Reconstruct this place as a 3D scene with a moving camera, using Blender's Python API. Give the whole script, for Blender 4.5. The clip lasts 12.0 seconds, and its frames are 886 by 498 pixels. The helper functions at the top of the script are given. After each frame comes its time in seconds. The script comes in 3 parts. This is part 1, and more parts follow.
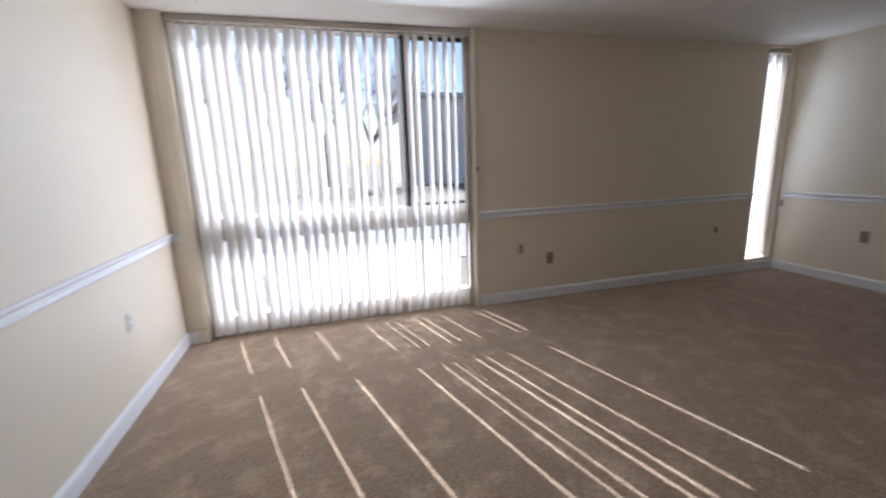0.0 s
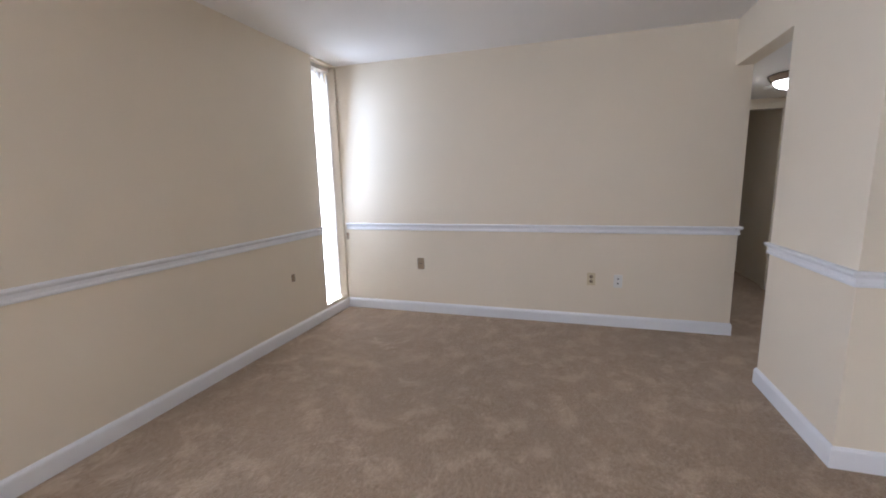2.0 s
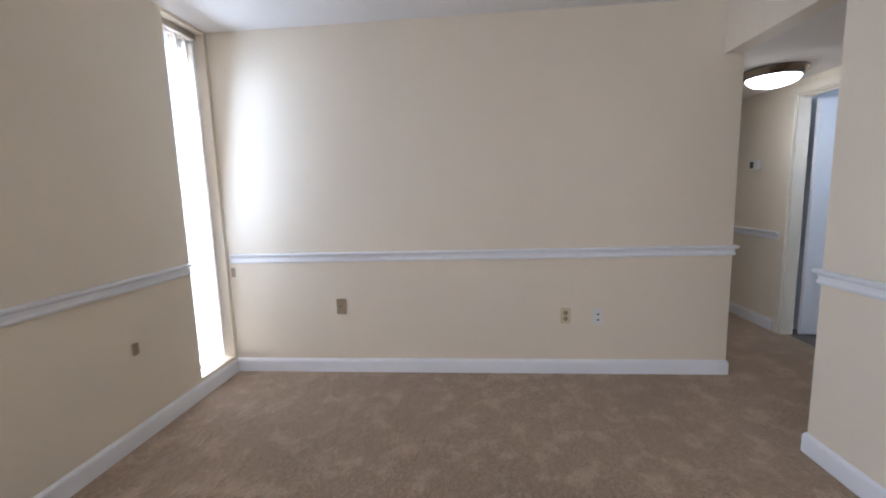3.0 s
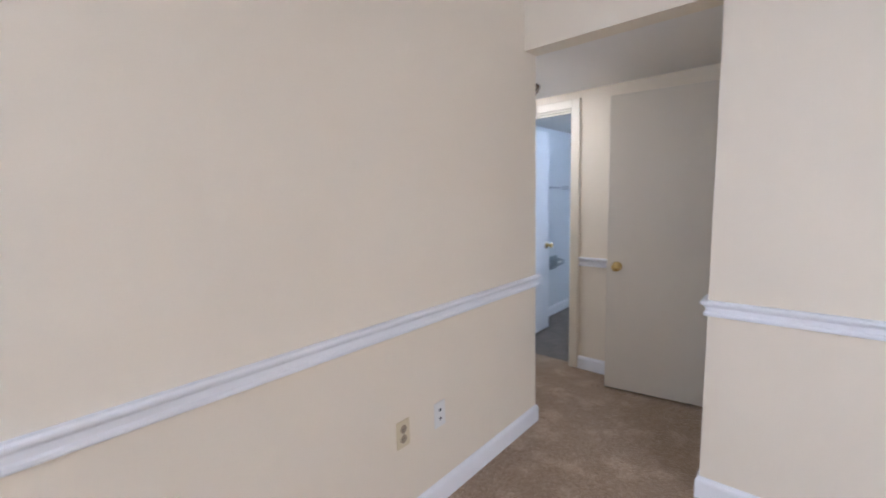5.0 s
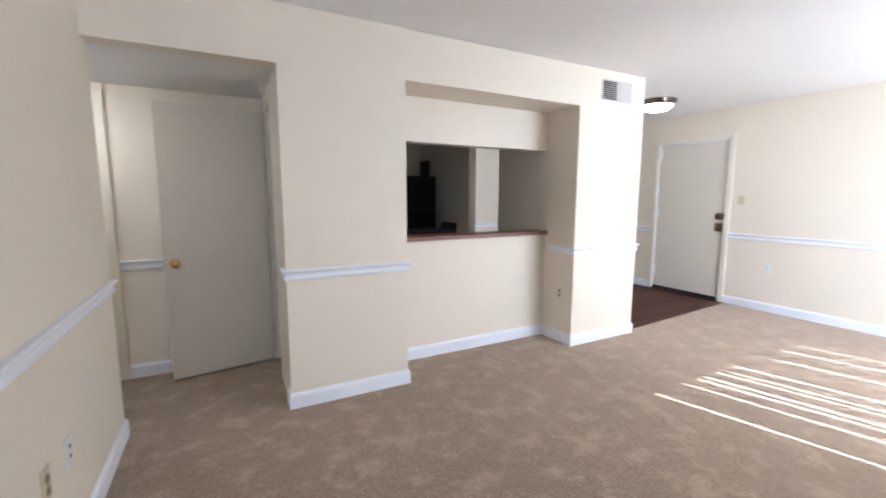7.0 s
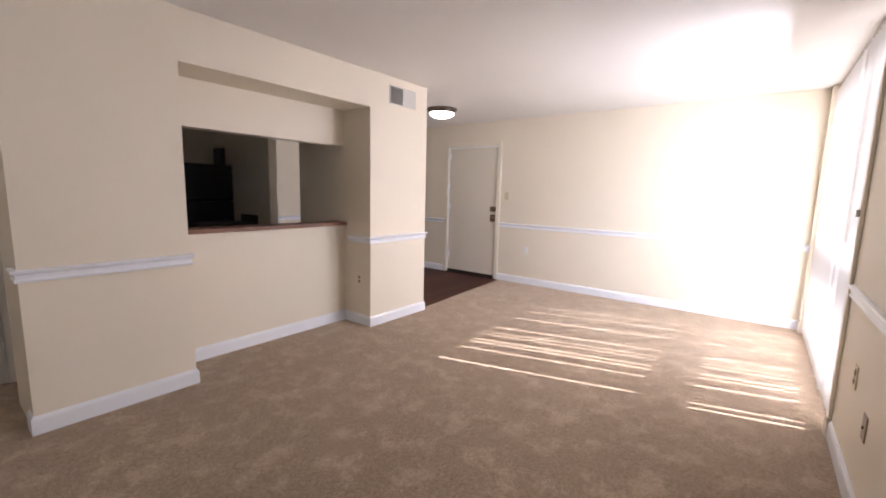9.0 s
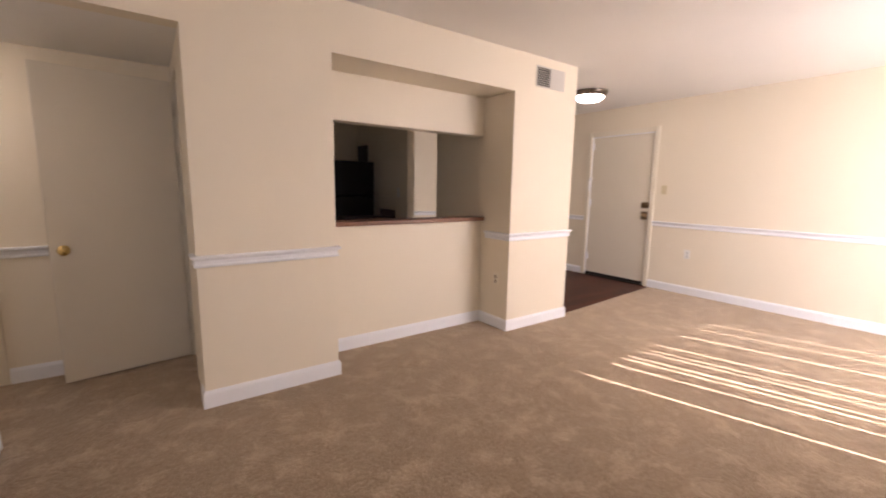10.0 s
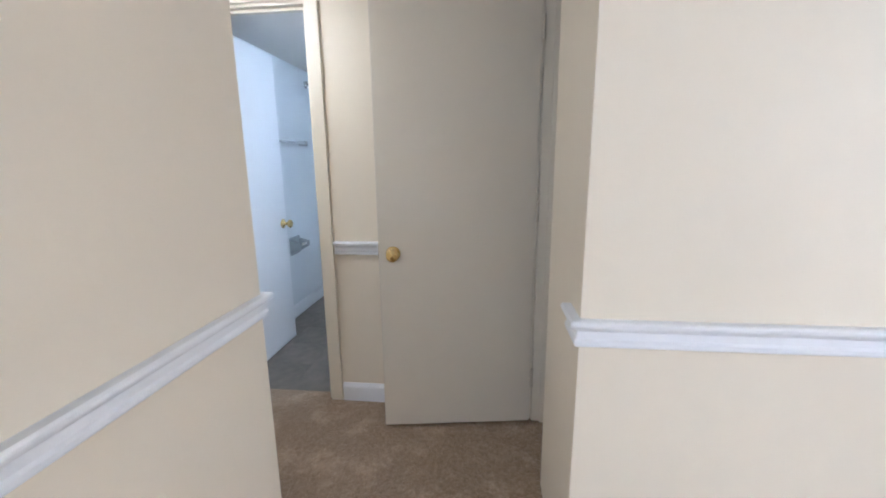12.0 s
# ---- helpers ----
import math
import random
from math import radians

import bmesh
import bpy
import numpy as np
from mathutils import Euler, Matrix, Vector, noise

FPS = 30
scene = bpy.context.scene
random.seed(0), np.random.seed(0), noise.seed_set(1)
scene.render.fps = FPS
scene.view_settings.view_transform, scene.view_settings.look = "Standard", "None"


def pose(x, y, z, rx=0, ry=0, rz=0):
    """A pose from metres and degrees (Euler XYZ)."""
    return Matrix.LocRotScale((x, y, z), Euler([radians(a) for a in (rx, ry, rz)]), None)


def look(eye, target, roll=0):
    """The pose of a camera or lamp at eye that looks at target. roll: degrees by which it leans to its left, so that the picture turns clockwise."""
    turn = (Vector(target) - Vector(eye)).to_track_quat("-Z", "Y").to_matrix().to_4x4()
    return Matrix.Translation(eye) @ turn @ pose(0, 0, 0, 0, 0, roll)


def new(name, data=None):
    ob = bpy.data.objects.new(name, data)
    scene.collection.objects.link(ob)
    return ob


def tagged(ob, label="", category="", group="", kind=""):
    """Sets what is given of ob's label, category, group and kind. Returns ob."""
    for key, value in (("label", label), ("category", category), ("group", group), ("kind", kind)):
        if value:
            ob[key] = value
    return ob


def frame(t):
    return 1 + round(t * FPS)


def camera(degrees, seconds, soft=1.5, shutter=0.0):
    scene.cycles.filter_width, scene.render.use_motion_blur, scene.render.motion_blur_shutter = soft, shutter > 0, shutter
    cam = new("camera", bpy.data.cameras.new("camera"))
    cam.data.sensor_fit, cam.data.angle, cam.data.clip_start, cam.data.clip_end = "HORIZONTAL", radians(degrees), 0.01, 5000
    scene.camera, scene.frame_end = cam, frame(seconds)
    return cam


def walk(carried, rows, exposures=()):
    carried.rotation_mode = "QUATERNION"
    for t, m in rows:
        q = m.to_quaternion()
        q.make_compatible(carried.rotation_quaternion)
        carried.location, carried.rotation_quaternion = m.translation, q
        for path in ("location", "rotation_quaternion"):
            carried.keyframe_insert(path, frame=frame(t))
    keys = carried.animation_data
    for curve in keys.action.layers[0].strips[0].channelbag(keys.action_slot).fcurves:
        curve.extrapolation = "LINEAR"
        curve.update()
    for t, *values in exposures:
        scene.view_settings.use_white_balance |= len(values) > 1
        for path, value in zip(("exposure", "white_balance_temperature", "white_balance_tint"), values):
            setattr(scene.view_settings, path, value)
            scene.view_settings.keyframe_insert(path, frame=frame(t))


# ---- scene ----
cam = camera(94.3, 12.0, soft=1.8, shutter=0.25)
PATH = [
    (0, (1.148, -3.495, 1.352), (1.673, -1.610, 0.937), -2.0),
    (0.5, (1.357, -3.136, 1.336), (2.434, -1.497, 0.945), -1.7),
    (1, (1.669, -2.864, 1.342), (3.158, -1.58, 0.975), -1.7),
    (1.5, (1.949, -2.44, 1.298), (3.724, -1.581, 0.968), -1.1),
    (2, (2.383, -2.258, 1.299), (4.264, -1.663, 0.974), -1.3),
    (2.5, (2.848, -2.013, 1.276), (4.791, -1.643, 0.976), -1.3),
    (2.7, (3.028, -1.947, 1.278), (4.986, -1.65, 0.998), -1.5),
    (4.3, (4.497, -1.445, 1.306), (6.338, -2.177, 1.029), -1.7),
    (4.5, (4.668, -1.431, 1.312), (6.412, -2.371, 1.04), -1.7),
    (5, (4.992, -1.401, 1.343), (6.306, -2.889, 1.102), -1.5),
    (5.5, (5.201, -1.296, 1.353), (5.94, -3.14, 1.128), -1.2),
    (6, (5.306, -1.091, 1.339), (5.435, -3.074, 1.117), -1.1),
    (6.5, (5.454, -0.916, 1.341), (5.002, -2.849, 1.098), -0.6),
    (7, (5.587, -0.766, 1.342), (4.656, -2.518, 1.088), 0.1),
    (7.5, (5.583, -0.608, 1.356), (4.269, -2.094, 1.096), 1.0),
    (7.7, (5.575, -0.551, 1.351), (4.137, -1.919, 1.096), 1.2),
    (9.3, (5.58, -0.441, 1.332), (4.007, -1.645, 1.058), 1.4),
    (9.5, (5.553, -0.498, 1.322), (4.071, -1.809, 1.038), 1.3),
    (10, (5.463, -0.793, 1.288), (4.313, -2.402, 0.993), 0.9),
    (10.5, (5.411, -1.129, 1.289), (4.727, -2.98, 0.967), 0.6),
    (11, (5.376, -1.539, 1.286), (5.167, -3.497, 0.938), 0.4),
    (11.5, (5.429, -1.99, 1.252), (5.545, -3.951, 0.88), -0.0),
    (12, (5.495, -2.443, 1.258), (5.712, -4.389, 0.85), -0.6),
]
EXPOSURES = [  # seconds, stops, kelvin, tint
    (0.0, 1.50, 5500, 14),
    (0.5, 1.45, 8400, 30),
    (1.0, 1.58, 10000, 31),
    (1.5, 2.10, 7600, 17),
    (2.0, 2.80, 5300, 15),
    (2.5, 2.82, 5100, 14),
    (4.4, 2.82, 5850, 14),
    (5.0, 3.37, 5200, 16),
    (5.5, 3.67, 4950, 12),
    (6.5, 3.50, 4800, 7),
    (7.0, 3.38, 5200, 12),
    (7.5, 3.15, 5850, 21),
    (9.5, 2.75, 6000, 21),
    (10.0, 2.95, 6800, 26),
    (10.5, 3.25, 5400, 13),
    (11.0, 3.52, 5050, 13),
    (12.0, 3.68, 5150, 11),
]
walk(cam, [(t, look(eye, target, roll)) for t, eye, target, roll in PATH], EXPOSURES)

# ---- daylight ----
SUN_TURN, SUN_UP = 16.0, 41.0  # degrees west of north, degrees above the horizon
world = bpy.data.worlds.new("world")
scene.world = world
world.use_nodes = True
wn = world.node_tree
sky = wn.nodes.new("ShaderNodeTexSky")
sky.sky_type, sky.sun_disc = "NISHITA", False
sky.sun_elevation, sky.sun_rotation = radians(SUN_UP), radians(-SUN_TURN)
wn.links.new(sky.outputs[0], wn.nodes["Background"].inputs["Color"])
wn.nodes["Background"].inputs["Strength"].default_value = 0.045
sun_data = bpy.data.lights.new("sun", "SUN")
sun_data.energy, sun_data.angle, sun_data.color = 5.0, radians(0.42), (1.0, 0.96, 0.91)
sun = new("sun", sun_data)
su, st = radians(SUN_UP), radians(SUN_TURN)
sun.matrix_world = look((-8 * math.sin(st) * math.cos(su), 8 * math.cos(st) * math.cos(su), 8 * math.sin(su)), (0, 0, 0))



def window_fill(name, at, width, height, watts, color, drop):
    """An added area lamp on the room side of the blinds, standing in for daylight from the opening."""
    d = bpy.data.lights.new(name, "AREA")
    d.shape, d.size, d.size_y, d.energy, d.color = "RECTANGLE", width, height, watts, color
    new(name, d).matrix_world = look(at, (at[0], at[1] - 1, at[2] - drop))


# added fill lamps: brighten the room without making the slats brighter
window_fill("window_fill", (1.46, -0.03, 1.22), 1.75, 2.3, 12.0, (0.92, 0.955, 1.0), 0.3)
window_fill("window_fill", (5.84, 0.015, 1.20), 0.18, 2.1, 1.5, (0.82, 0.91, 1.0), 0.15)

# ---- plan, in metres ----
XE, YS, H = 6.145, -3.392, 2.43          # east wall, south wall, ceiling
WL, WR = 0.16, 2.435                     # big window opening
NL, NR = 5.74, 6.115                     # corner window opening
P1W, P1E = 4.475, 5.275                  # wall between niche and hall
P2W, P2E = 2.075, 2.885                  # wall between foyer and niche
NICHE, NTOP = -3.775, 2.105              # niche back, niche ceiling
HALLN, HALLS, HALLE, HALLH = -3.51, -4.41, 7.83, 2.10
KS = -6.58                               # south wall of kitchen and foyer
BATHE, BATHS = 7.105, -6.95


# ---- materials ----
def node_mat(name):
    m = bpy.data.materials.new(name)
    m.use_nodes = True
    nt = m.node_tree
    return m, nt, nt.nodes["Principled BSDF"]


def add(nt, kind, **values):
    n = nt.nodes.new(kind)
    for k, v in values.items():
        n.inputs[k.replace("_", " ")].default_value = v
    return n


def grained(name, color, rough=0.6, metal=0.0, fine=120.0, coarse=1.5, vary=0.06, bump=0.15, depth=0.002, spec=0.4, per_object=0.0, stretch=(1, 1, 1)):
    """Paint, plastic, stone or cloth: a colour varied at two scales, with fine relief."""
    m, nt, p = node_mat(name)
    co = nt.nodes.new("ShaderNodeTexCoord")
    mp = add(nt, "ShaderNodeMapping", Scale=stretch)
    nt.links.new(co.outputs["Object"], mp.inputs["Vector"])
    small = add(nt, "ShaderNodeTexNoise", Scale=fine, Detail=4.0, Roughness=0.6)
    large = add(nt, "ShaderNodeTexNoise", Scale=coarse, Detail=3.0, Roughness=0.55)
    for n in (small, large):
        nt.links.new(mp.outputs[0], n.inputs["Vector"])
    mix = nt.nodes.new("ShaderNodeMix")
    mix.data_type = "FLOAT"
    mix.inputs[0].default_value = 0.6
    nt.links.new(small.outputs[0], mix.inputs[2])
    nt.links.new(large.outputs[0], mix.inputs[3])
    ramp = nt.nodes.new("ShaderNodeValToRGB")
    ramp.color_ramp.elements[0].position, ramp.color_ramp.elements[1].position = 0.3, 0.7
    ramp.color_ramp.elements[0].color = (*[c * (1 - vary) for c in color], 1)
    ramp.color_ramp.elements[1].color = (*[min(1, c * (1 + vary)) for c in color], 1)
    nt.links.new(mix.outputs[0], ramp.inputs[0])
    out = ramp.outputs[0]
    if per_object:
        info = nt.nodes.new("ShaderNodeObjectInfo")
        hsv = nt.nodes.new("ShaderNodeHueSaturation")
        rng = add(nt, "ShaderNodeMapRange", To_Min=1 - per_object, To_Max=1 + per_object)
        nt.links.new(info.outputs["Random"], rng.inputs["Value"])
        nt.links.new(rng.outputs[0], hsv.inputs["Value"])
        nt.links.new(out, hsv.inputs["Color"])
        out = hsv.outputs[0]
    nt.links.new(out, p.inputs["Base Color"])
    p.inputs["Roughness"].default_value, p.inputs["Metallic"].default_value = rough, metal
    p.inputs["Specular IOR Level"].default_value = spec
    if bump:
        b = add(nt, "ShaderNodeBump", Strength=bump, Distance=depth)
        nt.links.new(small.outputs[0], b.inputs["Height"])
        nt.links.new(b.outputs[0], p.inputs["Normal"])
    return m


def carpet_material():
    """Cut-pile carpet: tufts, brushed patches and faint soiling."""
    m, nt, p = node_mat("carpet")
    co = nt.nodes.new("ShaderNodeTexCoord")
    tuft = add(nt, "ShaderNodeTexNoise", Scale=150.0, Detail=3.0, Roughness=0.7)
    clump = add(nt, "ShaderNodeTexNoise", Scale=55.0, Detail=4.0, Roughness=0.75, Distortion=0.2)
    brush = add(nt, "ShaderNodeTexNoise", Scale=6.0, Detail=7.0, Roughness=0.66)
    dents = add(nt, "ShaderNodeMapRange")
    dents.inputs[1].default_value, dents.inputs[2].default_value = 0.50, 0.62
    nt.links.new(brush.outputs[0], dents.inputs[0])
    wear = add(nt, "ShaderNodeTexNoise", Scale=0.7, Detail=2.0)
    for n in (tuft, clump, brush, wear):
        nt.links.new(co.outputs["Object"], n.inputs["Vector"])
    ramp = nt.nodes.new("ShaderNodeValToRGB")
    e = ramp.color_ramp.elements
    e[0].position, e[0].color = 0.195, (0.18, 0.119, 0.071, 1)
    e[1].position, e[1].color = 0.365, (0.59, 0.442, 0.303, 1)
    total = nt.nodes.new("ShaderNodeMath")
    total.operation = "MULTIPLY_ADD"
    total.inputs[1].default_value = 0.22
    nt.links.new(tuft.outputs[0], total.inputs[0])
    second = nt.nodes.new("ShaderNodeMath")
    second.operation = "MULTIPLY_ADD"
    second.inputs[1].default_value = 0.26
    nt.links.new(clump.outputs[0], second.inputs[0])
    third = nt.nodes.new("ShaderNodeMath")
    third.operation = "MULTIPLY_ADD"
    third.inputs[1].default_value = 0.05
    nt.links.new(dents.outputs[0], third.inputs[0])
    fourth = nt.nodes.new("ShaderNodeMath")
    fourth.operation = "MULTIPLY"
    fourth.inputs[1].default_value = 0.04
    nt.links.new(wear.outputs[0], fourth.inputs[0])
    nt.links.new(fourth.outputs[0], third.inputs[2])
    nt.links.new(third.outputs[0], second.inputs[2])
    nt.links.new(second.outputs[0], total.inputs[2])
    nt.links.new(total.outputs[0], ramp.inputs[0])
    nt.links.new(ramp.outputs[0], p.inputs["Base Color"])
    p.inputs["Roughness"].default_value = 0.95
    p.inputs["Specular IOR Level"].default_value = 0.1
    p.inputs["Sheen Weight"].default_value = 0.6
    p.inputs["Sheen Tint"].default_value = (1.0, 0.86, 0.70, 1)
    p.inputs["Sheen Roughness"].default_value = 0.38
    b1 = add(nt, "ShaderNodeBump", Strength=0.7, Distance=0.006)
    b2 = add(nt, "ShaderNodeBump", Strength=0.7, Distance=0.014)
    b3 = add(nt, "ShaderNodeBump", Strength=0.7, Distance=0.02)
    nt.links.new(brush.outputs[0], b3.inputs["Height"])
    nt.links.new(b3.outputs[0], b2.inputs["Normal"])
    nt.links.new(clump.outputs[0], b2.inputs["Height"])
    nt.links.new(tuft.outputs[0], b1.inputs["Height"])
    nt.links.new(b2.outputs[0], b1.inputs["Normal"])
    nt.links.new(b1.outputs[0], p.inputs["Normal"])
    return m


def vane_material():
    """Thin white blind cloth that lets some light through."""
    m, nt, p = node_mat("blind_cloth")
    co = nt.nodes.new("ShaderNodeTexCoord")
    mp = add(nt, "ShaderNodeMapping", Scale=(60, 60, 6))
    weave = add(nt, "ShaderNodeTexNoise", Scale=9.0, Detail=3.0)
    nt.links.new(co.outputs["Object"], mp.inputs[0])
    nt.links.new(mp.outputs[0], weave.inputs["Vector"])
    ramp = nt.nodes.new("ShaderNodeValToRGB")
    ramp.color_ramp.elements[0].color, ramp.color_ramp.elements[1].color = (0.76, 0.74, 0.72, 1), (0.84, 0.82, 0.80, 1)
    nt.links.new(weave.outputs[0], ramp.inputs[0])
    nt.links.new(ramp.outputs[0], p.inputs["Base Color"])
    p.inputs["Roughness"].default_value = 0.55
    trans = nt.nodes.new("ShaderNodeBsdfTranslucent")
    nt.links.new(ramp.outputs[0], trans.inputs["Color"])
    mix = add(nt, "ShaderNodeMixShader", Fac=0.055)
    nt.links.new(p.outputs[0], mix.inputs[1])
    nt.links.new(trans.outputs[0], mix.inputs[2])
    nt.links.new(mix.outputs[0], nt.nodes["Material Output"].inputs["Surface"])
    return m


def glass_material(name, tint=(1, 1, 1)):
    m, nt, p = node_mat(name)
    p.inputs["Base Color"].default_value = (*tint, 1)
    p.inputs["Roughness"].default_value = 0.02
    p.inputs["Transmission Weight"].default_value = 1.0
    p.inputs["IOR"].default_value = 1.05
    return m


def lamp_material(name, color, strength):
    m, nt, p = node_mat(name)
    p.inputs["Base Color"].default_value = (0.85, 0.84, 0.8, 1)
    p.inputs["Roughness"].default_value = 0.25
    p.inputs["Emission Color"].default_value = (*color, 1)
    p.inputs["Emission Strength"].default_value = strength
    return m


WALL = grained("wall_paint", (0.808, 0.721, 0.580), 0.5, fine=260, coarse=0.9, vary=0.025, bump=0.12, depth=0.0012)
CEIL = grained("ceiling_paint", (0.84, 0.81, 0.765), 0.8, fine=190, coarse=0.7, vary=0.02, bump=0.25, depth=0.002)
TRIM = grained("white_trim_paint", (0.84, 0.84, 0.855), 0.35, fine=140, coarse=2.5, vary=0.025, bump=0.05)
CREAM = grained("cream_casing_paint", (0.80, 0.73, 0.60), 0.4, fine=140, coarse=2.0, vary=0.03, bump=0.05)
DOORP = grained("door_paint", (0.71, 0.645, 0.535), 0.42, fine=180, coarse=1.6, vary=0.03, bump=0.06)
CARPET = carpet_material()
VANE = vane_material()
GLASS = glass_material("window_glass")
WOODTRIM = grained("ledge_wood", (0.20, 0.09, 0.05), 0.4, fine=26, coarse=4, vary=0.22, bump=0.1, stretch=(0.8, 8, 8))
PLANK = grained("dark_wood_plank", (0.075, 0.024, 0.015), 0.5, spec=0.25, fine=22, coarse=3, vary=0.35, bump=0.12, per_object=0.25, stretch=(1, 9, 9))
VINYL = grained("vinyl_tile", (0.19, 0.16, 0.13), 0.5, fine=18, coarse=5, vary=0.30, bump=0.05, per_object=0.12)
KFLOOR = grained("kitchen_vinyl", (0.17, 0.13, 0.10), 0.5, fine=20, coarse=4, vary=0.2)
GROUT = grained("subfloor", (0.10, 0.09, 0.08), 0.8)
BRASS = grained("polished_brass", (0.80, 0.61, 0.27), 0.08, 1.0, fine=90, vary=0.05, bump=0.02)
OLDBRASS = grained("aged_brass", (0.20, 0.135, 0.075), 0.3, 1.0, fine=90, vary=0.15, bump=0.03)
CHROME = grained("chrome", (0.72, 0.72, 0.73), 0.12, 1.0, fine=60, vary=0.03, bump=0.0)
STEEL = grained("brushed_steel", (0.36, 0.34, 0.32), 0.25, 1.0, fine=110, vary=0.08, bump=0.04)
RING = grained("dark_bronze_ring", (0.16, 0.13, 0.11), 0.18, 1.0, fine=90, vary=0.1, bump=0.02)
IVORY = grained("ivory_plastic", (0.66, 0.56, 0.36), 0.35, fine=80, vary=0.02, bump=0.02)
WHITEPL = grained("white_plastic", (0.78, 0.76, 0.71), 0.35, fine=80, vary=0.02, bump=0.02)
TANPL = grained("tan_plate", (0.34, 0.255, 0.165), 0.35, fine=80, vary=0.03, bump=0.02)
DARK = grained("dark_slot", (0.02, 0.02, 0.02), 0.6)
BLACK = grained("black_enamel", (0.006, 0.006, 0.007), 0.45, fine=200, vary=0.15, bump=0.04, spec=0.25)
LAMINATE = grained("dark_laminate", (0.06, 0.04, 0.035), 0.4, fine=60, coarse=9, vary=0.4, bump=0.03)
CABINET = grained("cabinet_wood", (0.17, 0.09, 0.05), 0.45, fine=30, coarse=4, vary=0.2, stretch=(6, 6, 0.8))
PORCELAIN = grained("white_enamel", (0.80, 0.81, 0.82), 0.15, fine=40, vary=0.015, bump=0.0)
CERAMIC = grained("grey_ceramic", (0.42, 0.44, 0.45), 0.2, fine=40, vary=0.03, bump=0.0)
BATHPAINT = grained("bath_wall_paint", (0.74, 0.755, 0.765), 0.45, fine=240, vary=0.02, bump=0.1, depth=0.001)
BRONZE = grained("window_metal", (0.05, 0.045, 0.04), 0.4, 0.6, fine=90, vary=0.1, bump=0.03)
ALU = grained("window_frame_paint", (0.52, 0.47, 0.40), 0.4, fine=90, vary=0.05, bump=0.03)
MESHGREY = grained("vent_paint", (0.60, 0.56, 0.50), 0.45, fine=90, vary=0.04, bump=0.03)
DOME = lamp_material("lamp_dome", (1.0, 0.93, 0.82), 2.4)

COOLBULB = lamp_material("cool_bulb", (0.80, 0.91, 1.0), 3.8)


# ---- mesh helpers ----
def box(bm, x0, x1, y0, y1, z0, z1, bevel=0.0, seg=2):
    r = bmesh.ops.create_cube(bm, size=1.0)
    for v in r["verts"]:
        v.co = ((x0 + x1) / 2 + v.co.x * (x1 - x0), (y0 + y1) / 2 + v.co.y * (y1 - y0), (z0 + z1) / 2 + v.co.z * (z1 - z0))
    if bevel:
        es = list({e for v in r["verts"] for e in v.link_edges})
        bmesh.ops.bevel(bm, geom=es, offset=bevel, segments=seg, affect="EDGES", profile=0.5)
    return bm


def boxes(*args, bevel=0.0):
    bm = bmesh.new()
    for a in args:
        box(bm, *a, bevel=bevel)
    return bm


def turned(profile, axis="Z", at=(0, 0, 0), steps=32):
    """A turned body from (radius, along) pairs."""
    bm = bmesh.new()
    rings = []
    for r, h in profile:
        ring = []
        for k in range(steps):
            a = 2 * math.pi * k / steps
            c = (r * math.cos(a), r * math.sin(a), h)
            if axis == "X":
                c = (h, c[0], c[1])
            elif axis == "Y":
                c = (c[0], h, c[1])
            ring.append(bm.verts.new(Vector(c) + Vector(at)))
        rings.append(ring)
    for a, b in zip(rings, rings[1:]):
        for k in range(steps):
            bm.faces.new((a[k], a[(k + 1) % steps], b[(k + 1) % steps], b[k]))
    bm.faces.new(rings[0])
    bm.faces.new(rings[-1])
    bmesh.ops.recalc_face_normals(bm, faces=bm.faces)
    return bm


def sweep(profile, path, closed_ends=True):
    """A moulding: profile of (out, up) pairs along a plan line; it stands out to the left of the walking direction."""
    bm = bmesh.new()
    pts = [Vector((p[0], p[1], 0)) for p in path]
    rings = []
    for n, p in enumerate(pts):
        d0 = (p - pts[n - 1]).normalized() if n else None
        d1 = (pts[n + 1] - p).normalized() if n + 1 < len(pts) else None
        n0 = Vector((-d0.y, d0.x, 0)) if d0 else None
        n1 = Vector((-d1.y, d1.x, 0)) if d1 else None
        if n0 and n1:
            m = (n0 + n1).normalized()
            m = m / max(0.3, m.dot(n0))
        else:
            m = n0 or n1
        rings.append([bm.verts.new(p + m * o + Vector((0, 0, u))) for o, u in profile])
    for a, b in zip(rings, rings[1:]):
        for k in range(len(profile)):
            j = (k + 1) % len(profile)
            bm.faces.new((a[k], a[j], b[j], b[k]))
    bm.faces.new(rings[0])
    bm.faces.new(rings[-1])
    bmesh.ops.recalc_face_normals(bm, faces=bm.faces)
    return bm


def mesh_of(name, bm, material, smooth=False):
    me = bpy.data.meshes.new(name)
    bm.to_mesh(me)
    bm.free()
    me.materials.append(material)
    if smooth:
        for f in me.polygons:
            f.use_smooth = True
    return me


def part(name, bm, material, parent, label="", smooth=False):
    ob = new(name, mesh_of(name, bm, material, smooth))
    ob.parent = parent
    if label:
        tagged(ob, label)
    return ob


def structure(name, bm, material, label, category):
    return tagged(new(name, mesh_of(name, bm, material)), label, category, kind="structure")


def thing(name, at, label, category, group="", kind=""):
    ob = new(name)
    ob.matrix_world = at if isinstance(at, Matrix) else pose(*at)
    return tagged(ob, label, category, group, kind)


